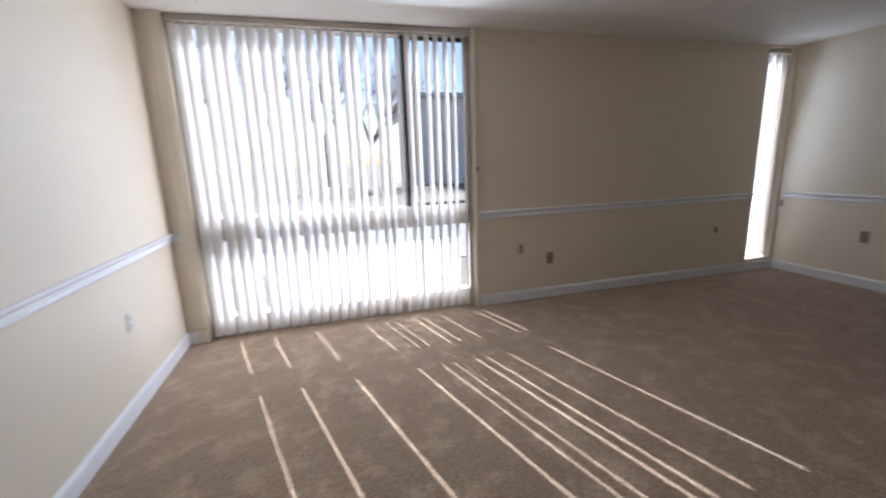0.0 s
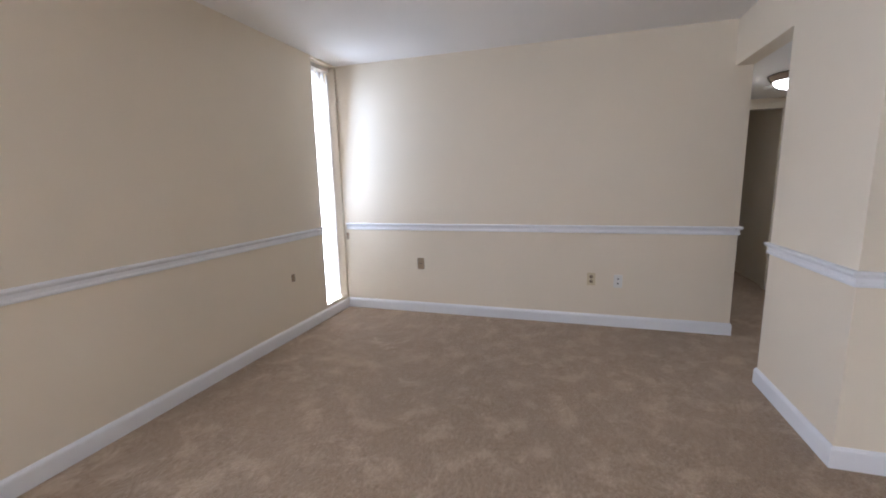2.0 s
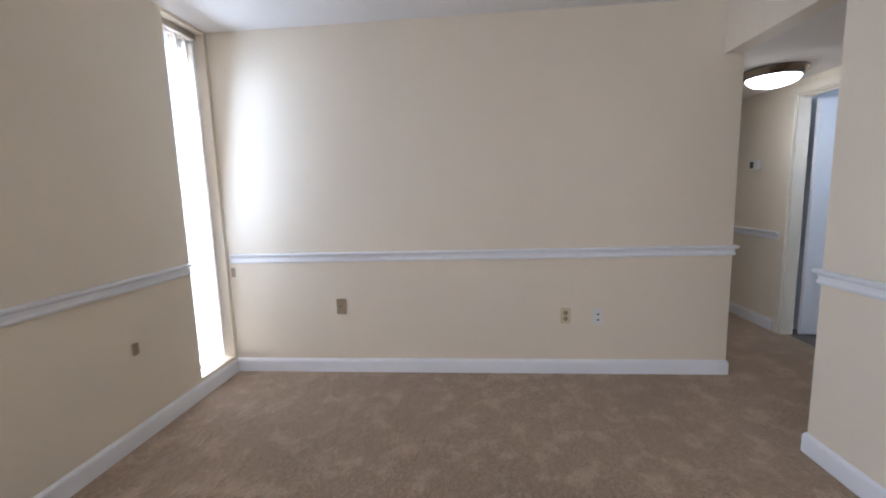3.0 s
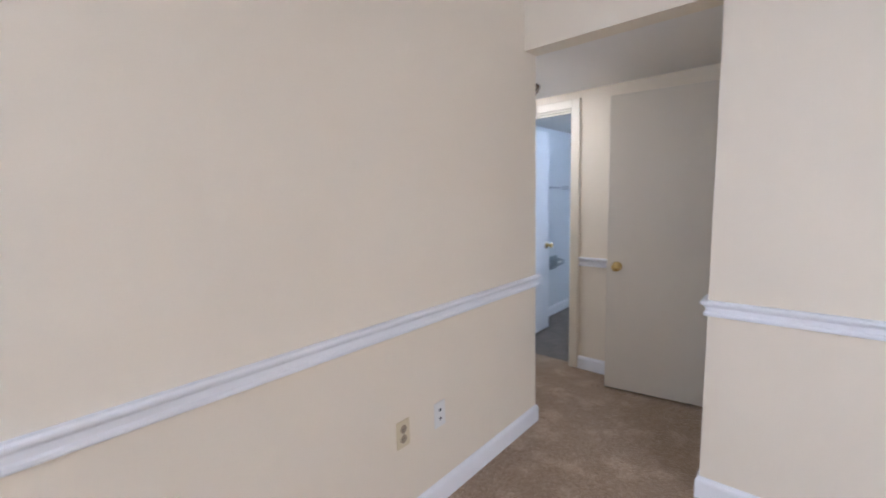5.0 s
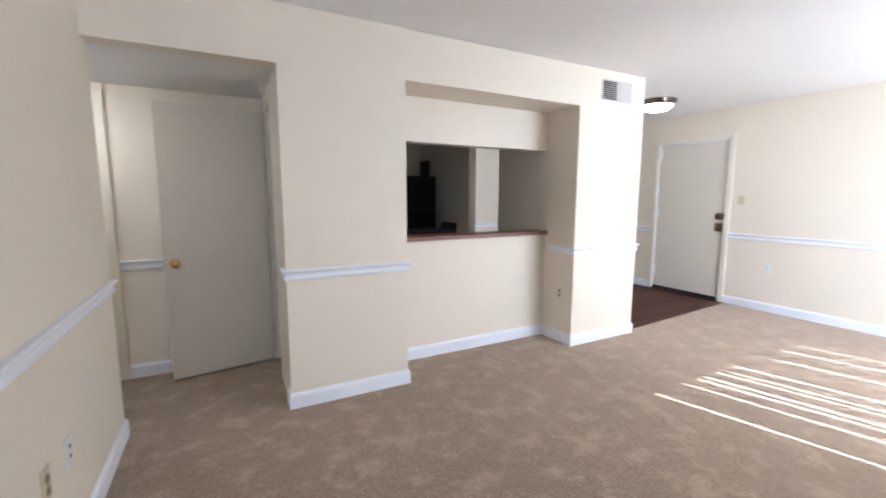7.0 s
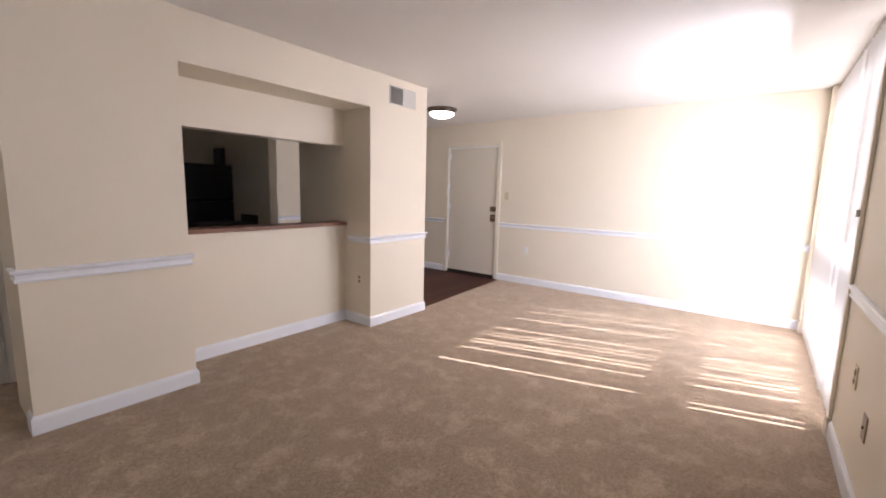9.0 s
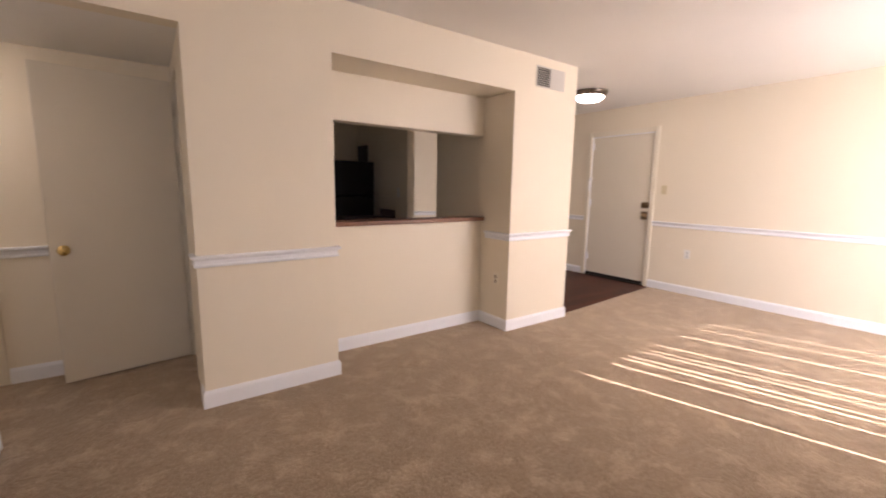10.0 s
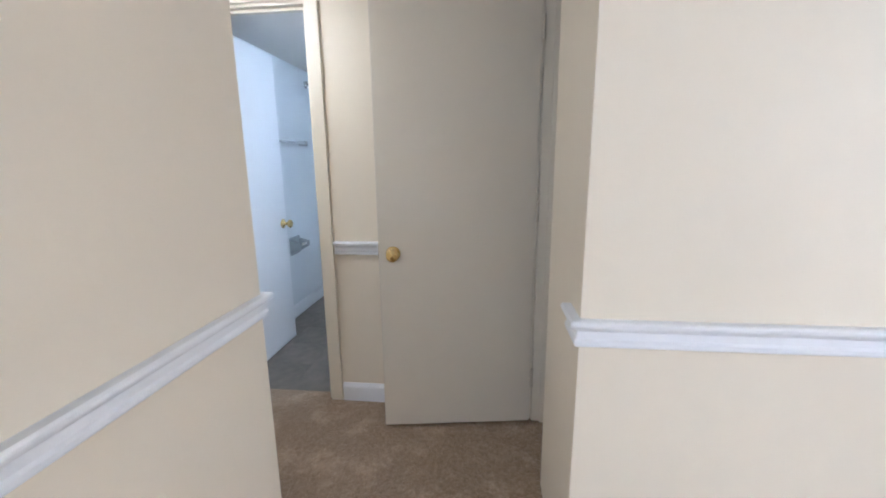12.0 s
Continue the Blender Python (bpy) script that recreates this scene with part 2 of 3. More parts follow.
RAIL = [(0, 0.828), (0.011, 0.828), (0.014, 0.833), (0.014, 0.842), (0.009, 0.848), (0.009, 0.866), (0.016, 0.873), (0.024, 0.878), (0.027, 0.884), (0.027, 0.890), (0.022, 0.895), (0, 0.895)]
BASE = [(0, 0), (0.014, 0), (0.014, 0.078), (0.012, 0.088), (0.007, 0.096), (0.005, 0.102), (0, 0.102)]

# ---- floors ----
WOODLINE = [(P2W, -3.44), (0.0, -3.60)]  # where carpet meets the foyer boards
bm = bmesh.new()
outline = [(-0.02, 0.2), (6.2, 0.2), (6.2, HALLN), (HALLE + 1.6, HALLN), (HALLE + 1.6, HALLS), (6.96, HALLS), (6.96, -4.47), (6.33, -4.47), (6.33, HALLS),
           (4.2, HALLS), (4.2, -3.80), (P2W, -3.80), WOODLINE[0], WOODLINE[1], (-0.02, -3.60)]
top = [bm.verts.new((x, y, 0)) for x, y in outline]
low = [bm.verts.new((x, y, -0.03)) for x, y in outline]
bm.faces.new(top)
for k in range(len(top)):
    bm.faces.new((top[k], low[k], low[(k + 1) % len(low)], top[(k + 1) % len(top)]))
bmesh.ops.recalc_face_normals(bm, faces=bm.faces)
structure("floor", bm, CARPET, "beige-brown cut-pile carpet with brushed patches", "floor")
foyer_floor = structure("floor_foyer", boxes((-0.05, 4.6, KS - 0.1, -3.30, -0.08, -0.034)), GROUT, "foyer floor of dark red-brown wood boards", "floor")
structure("floor_kitchen", boxes((2.89, 5.19, KS - 0.05, -3.8, -0.030, -0.004)), KFLOOR, "brown vinyl kitchen floor", "floor")
bath_floor = structure("floor_bath", boxes((5.6, 7.2, -7.1, -4.47, -0.06, -0.012)), GROUT, "bathroom floor of mottled grey-brown vinyl tiles", "floor")

# ---- ceilings ----
structure("ceiling", boxes((-0.12, 6.265, KS - 0.12, 0.25, H, H + 0.1)), CEIL, "off-white painted ceiling", "ceiling")
structure("ceiling_hall", boxes((5.0, HALLE + 1.7, HALLS - 0.1, HALLN, HALLH, HALLH + 0.08)), CEIL, "low off-white hall ceiling", "ceiling")
structure("ceiling_bath", boxes((5.6, 7.2, -7.1, HALLS - 0.1, 2.06, 2.14)), CEIL, "low white bathroom ceiling", "ceiling")
structure("ceiling_niche", boxes((P2E, P1W, NICHE - 0.12, YS, NTOP, H - 0.003)), WALL, "cream painted soffit over the niche", "ceiling")

# ---- walls ----
structure("wall_north", boxes((-0.12, WL, 0, 0.25, -0.05, H), (WR, NL, 0, 0.25, -0.05, H), (NR, 6.265, 0, 0.25, -0.05, H),
                              (NL, NR, 0, 0.25, -0.05, 0.125), (NL, NR, 0, 0.25, 2.41, H)), WALL, "cream painted wall between two tall windows", "wall")
structure("wall_west", boxes((-0.12, 0, -3.695, 0, -0.05, H), (-0.12, 0, KS - 0.12, -4.635, -0.05, H), (-0.12, 0, -4.635, -3.695, 2.06, H)), WALL, "cream painted wall with the entry door", "wall")
structure("wall_east", boxes((XE, 6.265, HALLN, 0, -0.05, H)), WALL, "cream painted wall ending at the hall opening", "wall")
structure("wall_south_1", boxes((P1W, P1E, NICHE - 0.12, YS, -0.05, H)), WALL, "cream painted wall between niche and hall", "wall")
structure("wall_south_2", boxes((P2W, P2E, -4.54, YS, -0.05, H)), WALL, "cream painted wall between foyer and niche", "wall")
structure("wall_header", boxes((P1E, XE, HALLN, YS, HALLH, H)), WALL, "cream painted header over the hall opening", "wall")
structure("wall_niche", boxes((P2E, P1W, NICHE - 0.12, NICHE, -0.05, 0.985), (P2E, P1W, NICHE - 0.12, NICHE, 1.765, NTOP)), WALL, "cream half wall below the kitchen pass-through", "wall")
structure("wall_hall_south", boxes((5.167, 6.33, HALLS - 0.1, HALLS, -0.05, H), (6.96, HALLE + 0.1, HALLS - 0.1, HALLS, -0.05, H), (6.33, 6.96, HALLS - 0.1, HALLS, 1.985, H)), WALL, "cream painted hall wall with the bathroom door", "wall")
structure("wall_hall_north", boxes((6.265, HALLE + 0.1, HALLN, HALLN + 0.12, -0.05, H)), WALL, "cream painted hall wall", "wall")
structure("wall_hall_east", boxes((HALLE, HALLE + 0.1, HALLS, -4.37, -0.05, HALLH), (HALLE, HALLE + 0.1, -3.60, HALLN, -0.05, HALLH), (HALLE, HALLE + 0.1, -4.37, -3.60, 1.99, HALLH)), WALL, "cream hall end wall with an open doorway", "wall")
structure("wall_bedroom", boxes((HALLE + 1.6, HALLE + 1.7, HALLS - 0.1, HALLN + 0.12, -0.05, HALLH), (HALLE + 0.1, HALLE + 1.7, HALLS - 0.1, HALLS, -0.05, HALLH), (HALLE + 0.1, HALLE + 1.7, HALLN, HALLN + 0.12, -0.05, HALLH)), WALL, "cream wall of the dark room beyond the hall", "wall")
structure("wall_hall_west", boxes((5.167, P1E, HALLS, -4.325, -0.05, HALLH), (5.167, P1E, -4.325, NICHE - 0.12, 1.99, HALLH)), WALL, "cream hall wall round the closet doorway", "wall")
structure("wall_closet", boxes((4.475, 4.575, HALLS - 0.1, NICHE - 0.12, -0.05, H), (4.575, 5.167, HALLS - 0.1, HALLS, -0.05, H)), WALL, "cream closet wall", "wall")
structure("wall_kitchen_west", boxes((2.785, P2E, KS, -5.17, -0.05, H), (2.785, P2E, -5.17, -4.54, 2.05, H)), WALL, "cream kitchen wall beside the doorway", "wall")
structure("wall_kitchen_south", boxes((-0.12, 5.29, KS - 0.12, KS, -0.05, H)), WALL, "cream wall closing kitchen and foyer", "wall")
structure("wall_kitchen_east", boxes((5.19, 5.29, KS, HALLS - 0.1, -0.05, H), (4.475, 5.29, -4.66, HALLS - 0.1, -0.05, H)), WALL, "cream kitchen wall", "wall")
structure("wall_bath_east", boxes((BATHE, BATHE + 0.1, -7.05, HALLS - 0.1, -0.05, 2.06)), BATHPAINT, "pale blue-white bathroom wall", "wall")
structure("wall_bath_south", boxes((5.6, BATHE, -7.05, BATHS, -0.05, 2.06)), BATHPAINT, "pale blue-white bathroom wall", "wall")
structure("wall_bath_west", boxes((5.6, 5.7, BATHS, HALLS - 0.1, -0.05, 2.06)), BATHPAINT, "pale blue-white bathroom wall", "wall")

# ---- baseboards and chair rails ----
RUNS = [
    ([(P2W, -4.54), (P2W, YS), (P2E, YS), (P2E, NICHE), (P1W, NICHE), (P1W, YS), (P1E, YS), (P1E, -3.505)], "bn"),
    ([(6.265, HALLN), (XE, HALLN), (XE, 0.0), (WR + 0.044, 0.0)], "b"),
    ([(6.265, HALLN), (XE, HALLN), (XE, -0.03)], "r"),
    ([(NL - 0.005, 0.0), (WR + 0.044, 0.0)], "r"),
    ([(WL - 0.085, 0.0), (0.0, 0.0), (0.0, -3.635)], "br"),
    ([(0.0, -4.69), (0.0, KS), (2.785, KS), (2.785, -5.17)], "br"),
    ([(5.30, HALLS), (6.264, HALLS)], "bh"),
    ([(7.045, HALLS), (HALLE, HALLS)], "bh"),
    ([(BATHE, -6.18), (BATHE, -4.56)], "b"),
]
for path, which in RUNS:
    if "b" in which:
        structure("baseboard", sweep(BASE, path), TRIM, "white painted wooden baseboard", "baseboard")
    if "r" in which or "h" in which:
        drop = 0.015 if "h" in which else 0.0
        structure("chair_rail", sweep([(o, u - drop) for o, u in RAIL], path), TRIM, "white moulded wooden chair rail", "chair rail")
for path in ([(P2W, -4.54), (P2W, YS), (P2E, YS), (P2E, NICHE + 0.06)], [(P1W, NICHE + 0.06), (P1W, YS), (P1E, YS), (P1E, -3.505)]):
    structure("chair_rail", sweep(RAIL, path), TRIM, "white moulded wooden chair rail", "chair rail")


# ---- doors ----
def casing(bm, axis, plane, out, a, b, top, w=0.062, t=0.016):
    """Flat casing round an opening from a to b on a wall; out: +1 or -1, the side it stands on."""
    for lo, hi, z0, z1 in ((a - w, a, 0, top + w), (b, b + w, 0, top + w), (a, b, top, top + w)):
        p0, p1 = sorted((plane, plane + out * t))
        if axis == "x":
            box(bm, p0, p1, lo, hi, z0, z1, bevel=0.004)
        else:
            box(bm, lo, hi, p0, p1, z0, z1, bevel=0.004)
    return bm


def knob_body(parent, at, turn, material, label):
    k = part("door_knob", turned([(0.031, 0), (0.033, 0.004), (0.028, 0.009), (0.013, 0.013), (0.0105, 0.034), (0.016, 0.038), (0.025, 0.044), (0.0285, 0.052), (0.0265, 0.060), (0.020, 0.065), (0.010, 0.064), (0.008, 0.068), (0.003, 0.069)]), material, parent, label, True)
    k.matrix_basis = pose(*at) @ turn
    return k


bm = bmesh.new()
casing(bm, "x", 0.0, 1, -4.635, -3.695, 2.06)
trim_entry = structure("trim_entry", bm, CREAM, "cream painted door casing", "door casing")
structure("trim_entry_jamb", boxes((-0.12, -0.002, -4.635, -4.622, 0, 2.06), (-0.12, -0.002, -3.708, -3.695, 0, 2.06), (-0.12, -0.002, -4.622, -3.708, 2.046, 2.06)), TRIM, "white painted door jamb", "door frame")
structure("threshold", boxes((-0.14, 0.02, -4.62, -3.71, -0.03, 0.012), bevel=0.003), BRONZE, "dark metal door threshold", "threshold")
# unseen backing, added to keep outdoor light out of the door gaps
structure("door_backing", boxes((-0.30, -0.20, -4.75, -3.6, -0.05, 2.2)), WALL, "unseen panel added behind the entry door to close off the outdoors", "wall")
door1 = thing("door_1", (-0.05, -4.62, 0), "closed flush entry door painted beige grey", "door", kind="structure")
part("door_leaf", boxes((0, 0.044, 0.002, 0.908, 0.014, 2.044), bevel=0.003), DOORP, door1)
part("door_sweep", boxes((0.044, 0.052, 0.004, 0.906, 0.013, 0.05), bevel=0.002), BRONZE, door1, "dark metal door sweep")
part("deadbolt", turned([(0.034, 0), (0.034, 0.008), (0.027, 0.018), (0.012, 0.02), (0.010, 0.032)]), OLDBRASS, door1, "aged brass deadbolt", True).matrix_basis = pose(0.044, 0.895, 1.10, 0, 90, 0)
part("lock_plate", boxes((0.044, 0.052, 0.810, 0.908, 1.055, 1.135), bevel=0.003), OLDBRASS, door1, "aged brass lock plate")
part("handle_plate", boxes((0.044, 0.051, 0.815, 0.908, 0.900, 1.01), bevel=0.003), OLDBRASS, door1, "aged brass handle plate")
knob_body(door1, (0.05, 0.875, 0.955), pose(0, 0, 0, 0, 90, 0), OLDBRASS, "aged brass door knob")
for z in (0.24, 1.06, 1.87):
    part("hinge", boxes((0.044, 0.060, -0.012, 0.030, z, z + 0.10), bevel=0.003), TRIM, door1, "painted door hinge")
part("door_stop", boxes((0.046, 0.075, -0.020, 0.022, 1.43, 1.47), (0.058, 0.072, -0.03, -0.012, 1.28, 1.45), bevel=0.004), TRIM, door1, "painted hinge stop")

# hall closet door, standing open
bm = bmesh.new()
box(bm, 5.17, 5.272, -4.327, -4.308, 0, 1.99)
box(bm, 5.20, 5.232, -4.308, -4.296, 0, 1.99)
structure("trim_closet", bm, CREAM, "cream painted closet door jamb", "door frame")
bm = bmesh.new()
box(bm, P1E - 0.002, P1E + 0.016, -4.395, -4.325, 0, 2.055, bevel=0.004)
structure("trim_closet_casing", bm, CREAM, "cream painted closet door casing", "door casing")
door2 = thing("door_2", (5.285, -4.285, 0, 0, 0, math.degrees(math.atan2(0.103, 0.70))), "flush beige-grey closet door standing open", "door", kind="structure")
part("door_leaf", boxes((0.0, 0.70, -0.035, 0.0, 0.015, 1.975), bevel=0.003), DOORP, door2)
knob_body(door2, (0.635, 0.0, 0.868), pose(0, 0, 0, -90, 0, 0), BRASS, "polished brass door knob")
part("latch_plate", boxes((0.6985, 0.7015, -0.03, -0.005, 0.84, 0.90), bevel=0.001), OLDBRASS, door2, "small brass latch plate")
for z in (0.2, 1.0, 1.75):
    part("hinge", turned([(0.006, z), (0.006, z + 0.09)], steps=12), DOORP, door2, "painted hinge", True).matrix_basis = pose(-0.006, 0.002, 0)

# bathroom door
bm = bmesh.new()
casing(bm, "y", HALLS, 1, 6.33, 6.96, 1.985)
structure("trim_bath", bm, CREAM, "cream painted door casing", "door casing")
structure("trim_bath_jamb", boxes((6.33, 6.343, HALLS - 0.10, HALLS - 0.002, 0, 1.985), (6.947, 6.96, HALLS - 0.10, HALLS - 0.002, 0, 1.985), (6.343, 6.947, HALLS - 0.10, HALLS - 0.002, 1.972, 1.985),
                                  (6.343, 6.356, HALLS - 0.055, HALLS - 0.035, 0, 1.972), (6.356, 6.947, HALLS - 0.055, HALLS - 0.035, 1.959, 1.972)), CREAM, "cream painted door jamb with stop", "door frame")
door3 = thing("door_3", (6.945, -4.545, 0), "white bathroom door opened into the bathroom", "door", kind="structure")
part("door_leaf", boxes((-0.035, 0.0, -0.64, 0.0, 0.012, 1.955), bevel=0.003), TRIM, door3)
knob_body(door3, (-0.035, -0.585, 0.86), pose(0, 0, 0, 0, -90, 0), BRASS, "polished brass door knob")
bm = bmesh.new()
casing(bm, "x", HALLE, -1, -4.37, -3.60, 1.99)
structure("trim_hall_end", bm, CREAM, "cream painted door casing", "door casing")


# ---- windows ----
def pane(parent, x0, x1, y, z0, z1):
    g = part("pane", boxes((x0, x1, y, y + 0.005, z0, z1)), GLASS, parent, "clear glass pane")
    g.visible_shadow = False
    return g


win1 = thing("window_1", (0, 0, 0), "tall window with a transom, behind vertical blinds", "window", kind="structure")
Y0, Y1 = 0.075, 0.19
part("window_frame", boxes((WL, WL + 0.05, Y0, Y1, 0, H - 0.002), (WR - 0.03, WR, Y0, Y1, 0, H - 0.002), (WL + 0.05, WR - 0.03, Y0, Y1, 2.375, H - 0.002)), ALU, win1)
part("transom", boxes((WL + 0.05, WR - 0.03, Y0, Y1, 0.79, 0.975), bevel=0.003), ALU, win1, "broad painted transom")
part("window_sill", boxes((WL + 0.05, WR - 0.03, Y0, Y1, 0, 0.165), bevel=0.003), ALU, win1, "painted sill panel")
part("mullion", boxes((1.84, 1.885, Y0 + 0.01, Y1 - 0.01, 0.975, 2.375), bevel=0.003), BRONZE, win1, "dark metal mullion")
part("sash_frame", boxes((1.885, 1.905, 0.10, 0.13, 0.975, 2.375), (2.385, 2.405, 0.10, 0.13, 0.975, 2.375), (1.905, 2.385, 0.10, 0.13, 2.345, 2.375), (1.905, 2.385, 0.10, 0.13, 0.975, 1.0)), BRONZE, win1, "dark metal sash")
pane(win1, WL + 0.05, WR - 0.03, 0.14, 0.165, 0.79)
pane(win1, WL + 0.05, 1.84, 0.14, 0.975, 2.375)
pane(win1, 1.905, 2.385, 0.115, 1.0, 2.345)
bm = bmesh.new()
for lo, hi in ((WL - 0.085, WL - 0.012), (WR + 0.002, WR + 0.040)):
    box(bm, lo, hi, -0.018, 0.0, 0.115, H, bevel=0.006)
    box(bm, lo - 0.004, hi + 0.004, -0.024, 0.0, 0, 0.115, bevel=0.004)
structure("trim_window", bm, CREAM, "cream painted window casing with plinth blocks", "window casing")
part("cord_cleat", boxes((WR + 0.012, WR + 0.027, -0.034, -0.018, 1.26, 1.30), bevel=0.003), STEEL, win1, "small metal cord cleat")

win2 = thing("window_2", (0, 0, 0), "narrow floor-to-ceiling corner window behind vertical blinds", "window", kind="structure")
part("window_frame", boxes((NL, NL + 0.03, 0.12, 0.19, 0.125, 2.41), (NR - 0.03, NR, 0.12, 0.19, 0.125, 2.41), (NL + 0.03, NR - 0.03, 0.12, 0.19, 2.38, 2.41), (NL + 0.03, NR - 0.03, 0.12, 0.19, 0.125, 0.155)), ALU, win2)
pane(win2, NL + 0.03, NR - 0.03, 0.15, 0.155, 2.38)


# ---- vertical blinds ----
def vane_mesh(height, width=0.100, crown=0.014, cols=10, rows=1):
    """A curved cloth strip, hung from its top at the origin."""
    bm = bmesh.new()
    front, back = [], []
    for i in range(cols + 1):
        u = i / cols * 2 - 1
        y = -crown * (1 - u * u)
        front.append([bm.verts.new((u * width / 2, y - 0.0006, -height * j / rows)) for j in range(rows + 1)])
    for a, b in zip(front, front[1:]):
        for j in range(rows):
            bm.faces.new((a[j], b[j], b[j + 1], a[j + 1]))
    for f in bm.faces:
        f.smooth = True
    return mesh_of("vane", bm, VANE, True)


def blind(name_label, x_list, angles, y, top, height, x0, x1):
    b = thing("vertical_blind", (x0, y, top), name_label, "blind")
    part("headrail", boxes((0, x1 - x0, -0.02, 0.022, -0.042, -0.002), bevel=0.004), ALU, b, "painted metal headrail")
    me = vane_mesh(height)
    clip = mesh_of("vane_clip", boxes((-0.006, 0.006, -0.003, 0.003, -0.004, 0.03), bevel=0.001), WHITEPL)
    for x, a in zip(x_list, angles):
        v = new("vane", me)
        v.parent = b
        v.matrix_basis = pose(x - x0, 0, -0.066, 0, 0, a)
        c = new("vane_clip", clip)
        c.parent = b
        c.matrix_basis = pose(x - x0, 0, -0.066, 0, 0, a)
    return b


PITCH = 0.0826
tilt = [48, 49, 48, 49, 50, 47, 47, 50, 48, 48, 51, 49, 50, 49, 50, 48, 62, 50, 49, 66, 50, 47, 50, 49, 48, 56, 64]
askew = [0, -8, 8, 0, -9, 10, 0, 0, -9, 10, 0, 0, 0, -10, 8, -8, 0, 8, -10, 0, 8, -9, 8, 0, 0, -13, -9]  # slats hang some millimetres off
xs = [0.2275 + PITCH * k + s / 1000 for k, s in enumerate(askew)]
blind("white cloth vertical blinds, slats half turned", xs, tilt, 0.045, H - 0.002, 2.335, WL + 0.01, WR - 0.01)
xs2 = [NL + 0.042 + 0.0735 * k for k in range(5)]
blind("narrow white cloth vertical blinds, slats half turned", xs2, [44, 48, 43, 47, 40], 0.07, 2.408, 2.21, NL + 0.005, NR - 0.01)


# ---- wall plates ----
def plate(m, kind, label, material, category="outlet", socket=None):
    """A wall plate that lies in its own x-z plane and faces -y."""
    t = thing({"duplex": "wall_outlet", "jack": "wall_jack", "switch": "light_switch", "blank": "wall_plate"}[kind], m, label, category)
    part("plate", boxes((-0.035, 0.035, -0.006, -0.0005, -0.057, 0.057), bevel=0.003), material, t)
    if kind == "duplex":
        for z in (-0.021, 0.021):
            s = part("socket", turned([(0.0165, 0), (0.0165, 0.002), (0.015, 0.003)], steps=20), socket or material, t, "", True)
            s.matrix_basis = pose(0, -0.006, z, 90, 0, 0)
            for dx in (-0.006, 0.006):
                part("slot", boxes((dx - 0.0012, dx + 0.0012, -0.0098, -0.0088, z - 0.003, z + 0.006)), DARK, t)
            part("ground_hole", boxes((-0.002, 0.002, -0.0098, -0.0088, z - 0.011, z - 0.007)), DARK, t)
        part("screw", turned([(0.003, 0), (0.003, 0.0015)], steps=10), STEEL, t).matrix_basis = pose(0, -0.006, 0, 90, 0, 0)
    elif kind == "jack":
        for z in (-0.02, 0.02):
            part("jack_hole", boxes((-0.006, 0.006, -0.008, -0.0055, z - 0.006, z + 0.006), bevel=0.001), DARK, t)
    elif kind == "blank":
        part("jack_hole", turned([(0.006, 0), (0.006, 0.004), (0.004, 0.006)], steps=14), DARK, t).matrix_basis = pose(0, -0.006, 0, 90, 0, 0)
        for z in (-0.042, 0.042):
            part("screw", turned([(0.003, 0), (0.003, 0.0015)], steps=10), STEEL, t).matrix_basis = pose(0, -0.006, z, 90, 0, 0)
    else:
        part("toggle", boxes((-0.005, 0.005, -0.018, -0.006, -0.004, 0.012), bevel=0.002), material, t)
    return t


plate((2.893, 0, 0.515, 0, 0, 0), "duplex", "ivory wall outlet with tan sockets beside the window", IVORY, socket=TANPL)
plate((3.204, 0, 0.398, 0, 0, 0), "blank", "tan cable plate low on the wall", TANPL, "wall plate")
small = thing("phone_jack", (5.255, 0, 0.515), "small tan phone jack on the wall", "phone jack")
part("jack_body", boxes((-0.016, 0.016, -0.016, -0.0005, -0.032, 0.032), bevel=0.004), TANPL, small)
plate((XE, -0.835, 0.497, 0, 0, 90 + 180), "blank", "tan cable plate with one dark hole", TANPL, "wall plate")
plate((XE, -2.434, 0.42, 0, 0, 270), "duplex", "ivory wall outlet with tan sockets low on the wall", IVORY, socket=TANPL)
plate((XE, -2.653, 0.41, 0, 0, 270), "jack", "white wall jack with two dark holes", WHITEPL, "wall jack")
plate((0, -3.162, 0.507, 0, 0, 90), "duplex", "off-white duplex outlet near the entry door", WHITEPL)
plate((0, -0.855, 0.516, 0, 0, 90), "duplex", "off-white duplex outlet on the sunlit wall", WHITEPL)
plate((0, -3.52, 1.305, 0, 0, 90), "switch", "ivory light switch beside the entry door", IVORY, "light switch")
plate((P2E, -3.546, 0.459, 0, 0, 90), "duplex", "wall outlet painted cream, with tan sockets, in the niche", CREAM, socket=TANPL)
plate((P2E, -5.38, 1.22, 0, 0, 90), "switch", "light switch on the kitchen wall", WHITEPL, "light switch")
winder = thing("cord_winder", (XE, -0.035, 0.76), "small tan cord winder beside the corner window", "cord winder")
part("winder_body", boxes((-0.014, -0.0005, -0.012, 0.012, -0.035, 0.035), bevel=0.004), TANPL, winder)
thermo = thing("thermostat", (7.40, HALLS, 1.466), "white wall thermostat with a dark display", "thermostat")
part("thermostat_body", boxes((-0.065, 0.065, 0.0005, 0.028, -0.045, 0.045), bevel=0.006), WHITEPL, thermo)
part("display", boxes((0.0, 0.05, 0.028, 0.0295, -0.028, 0.03)), DARK, thermo, "dark display")


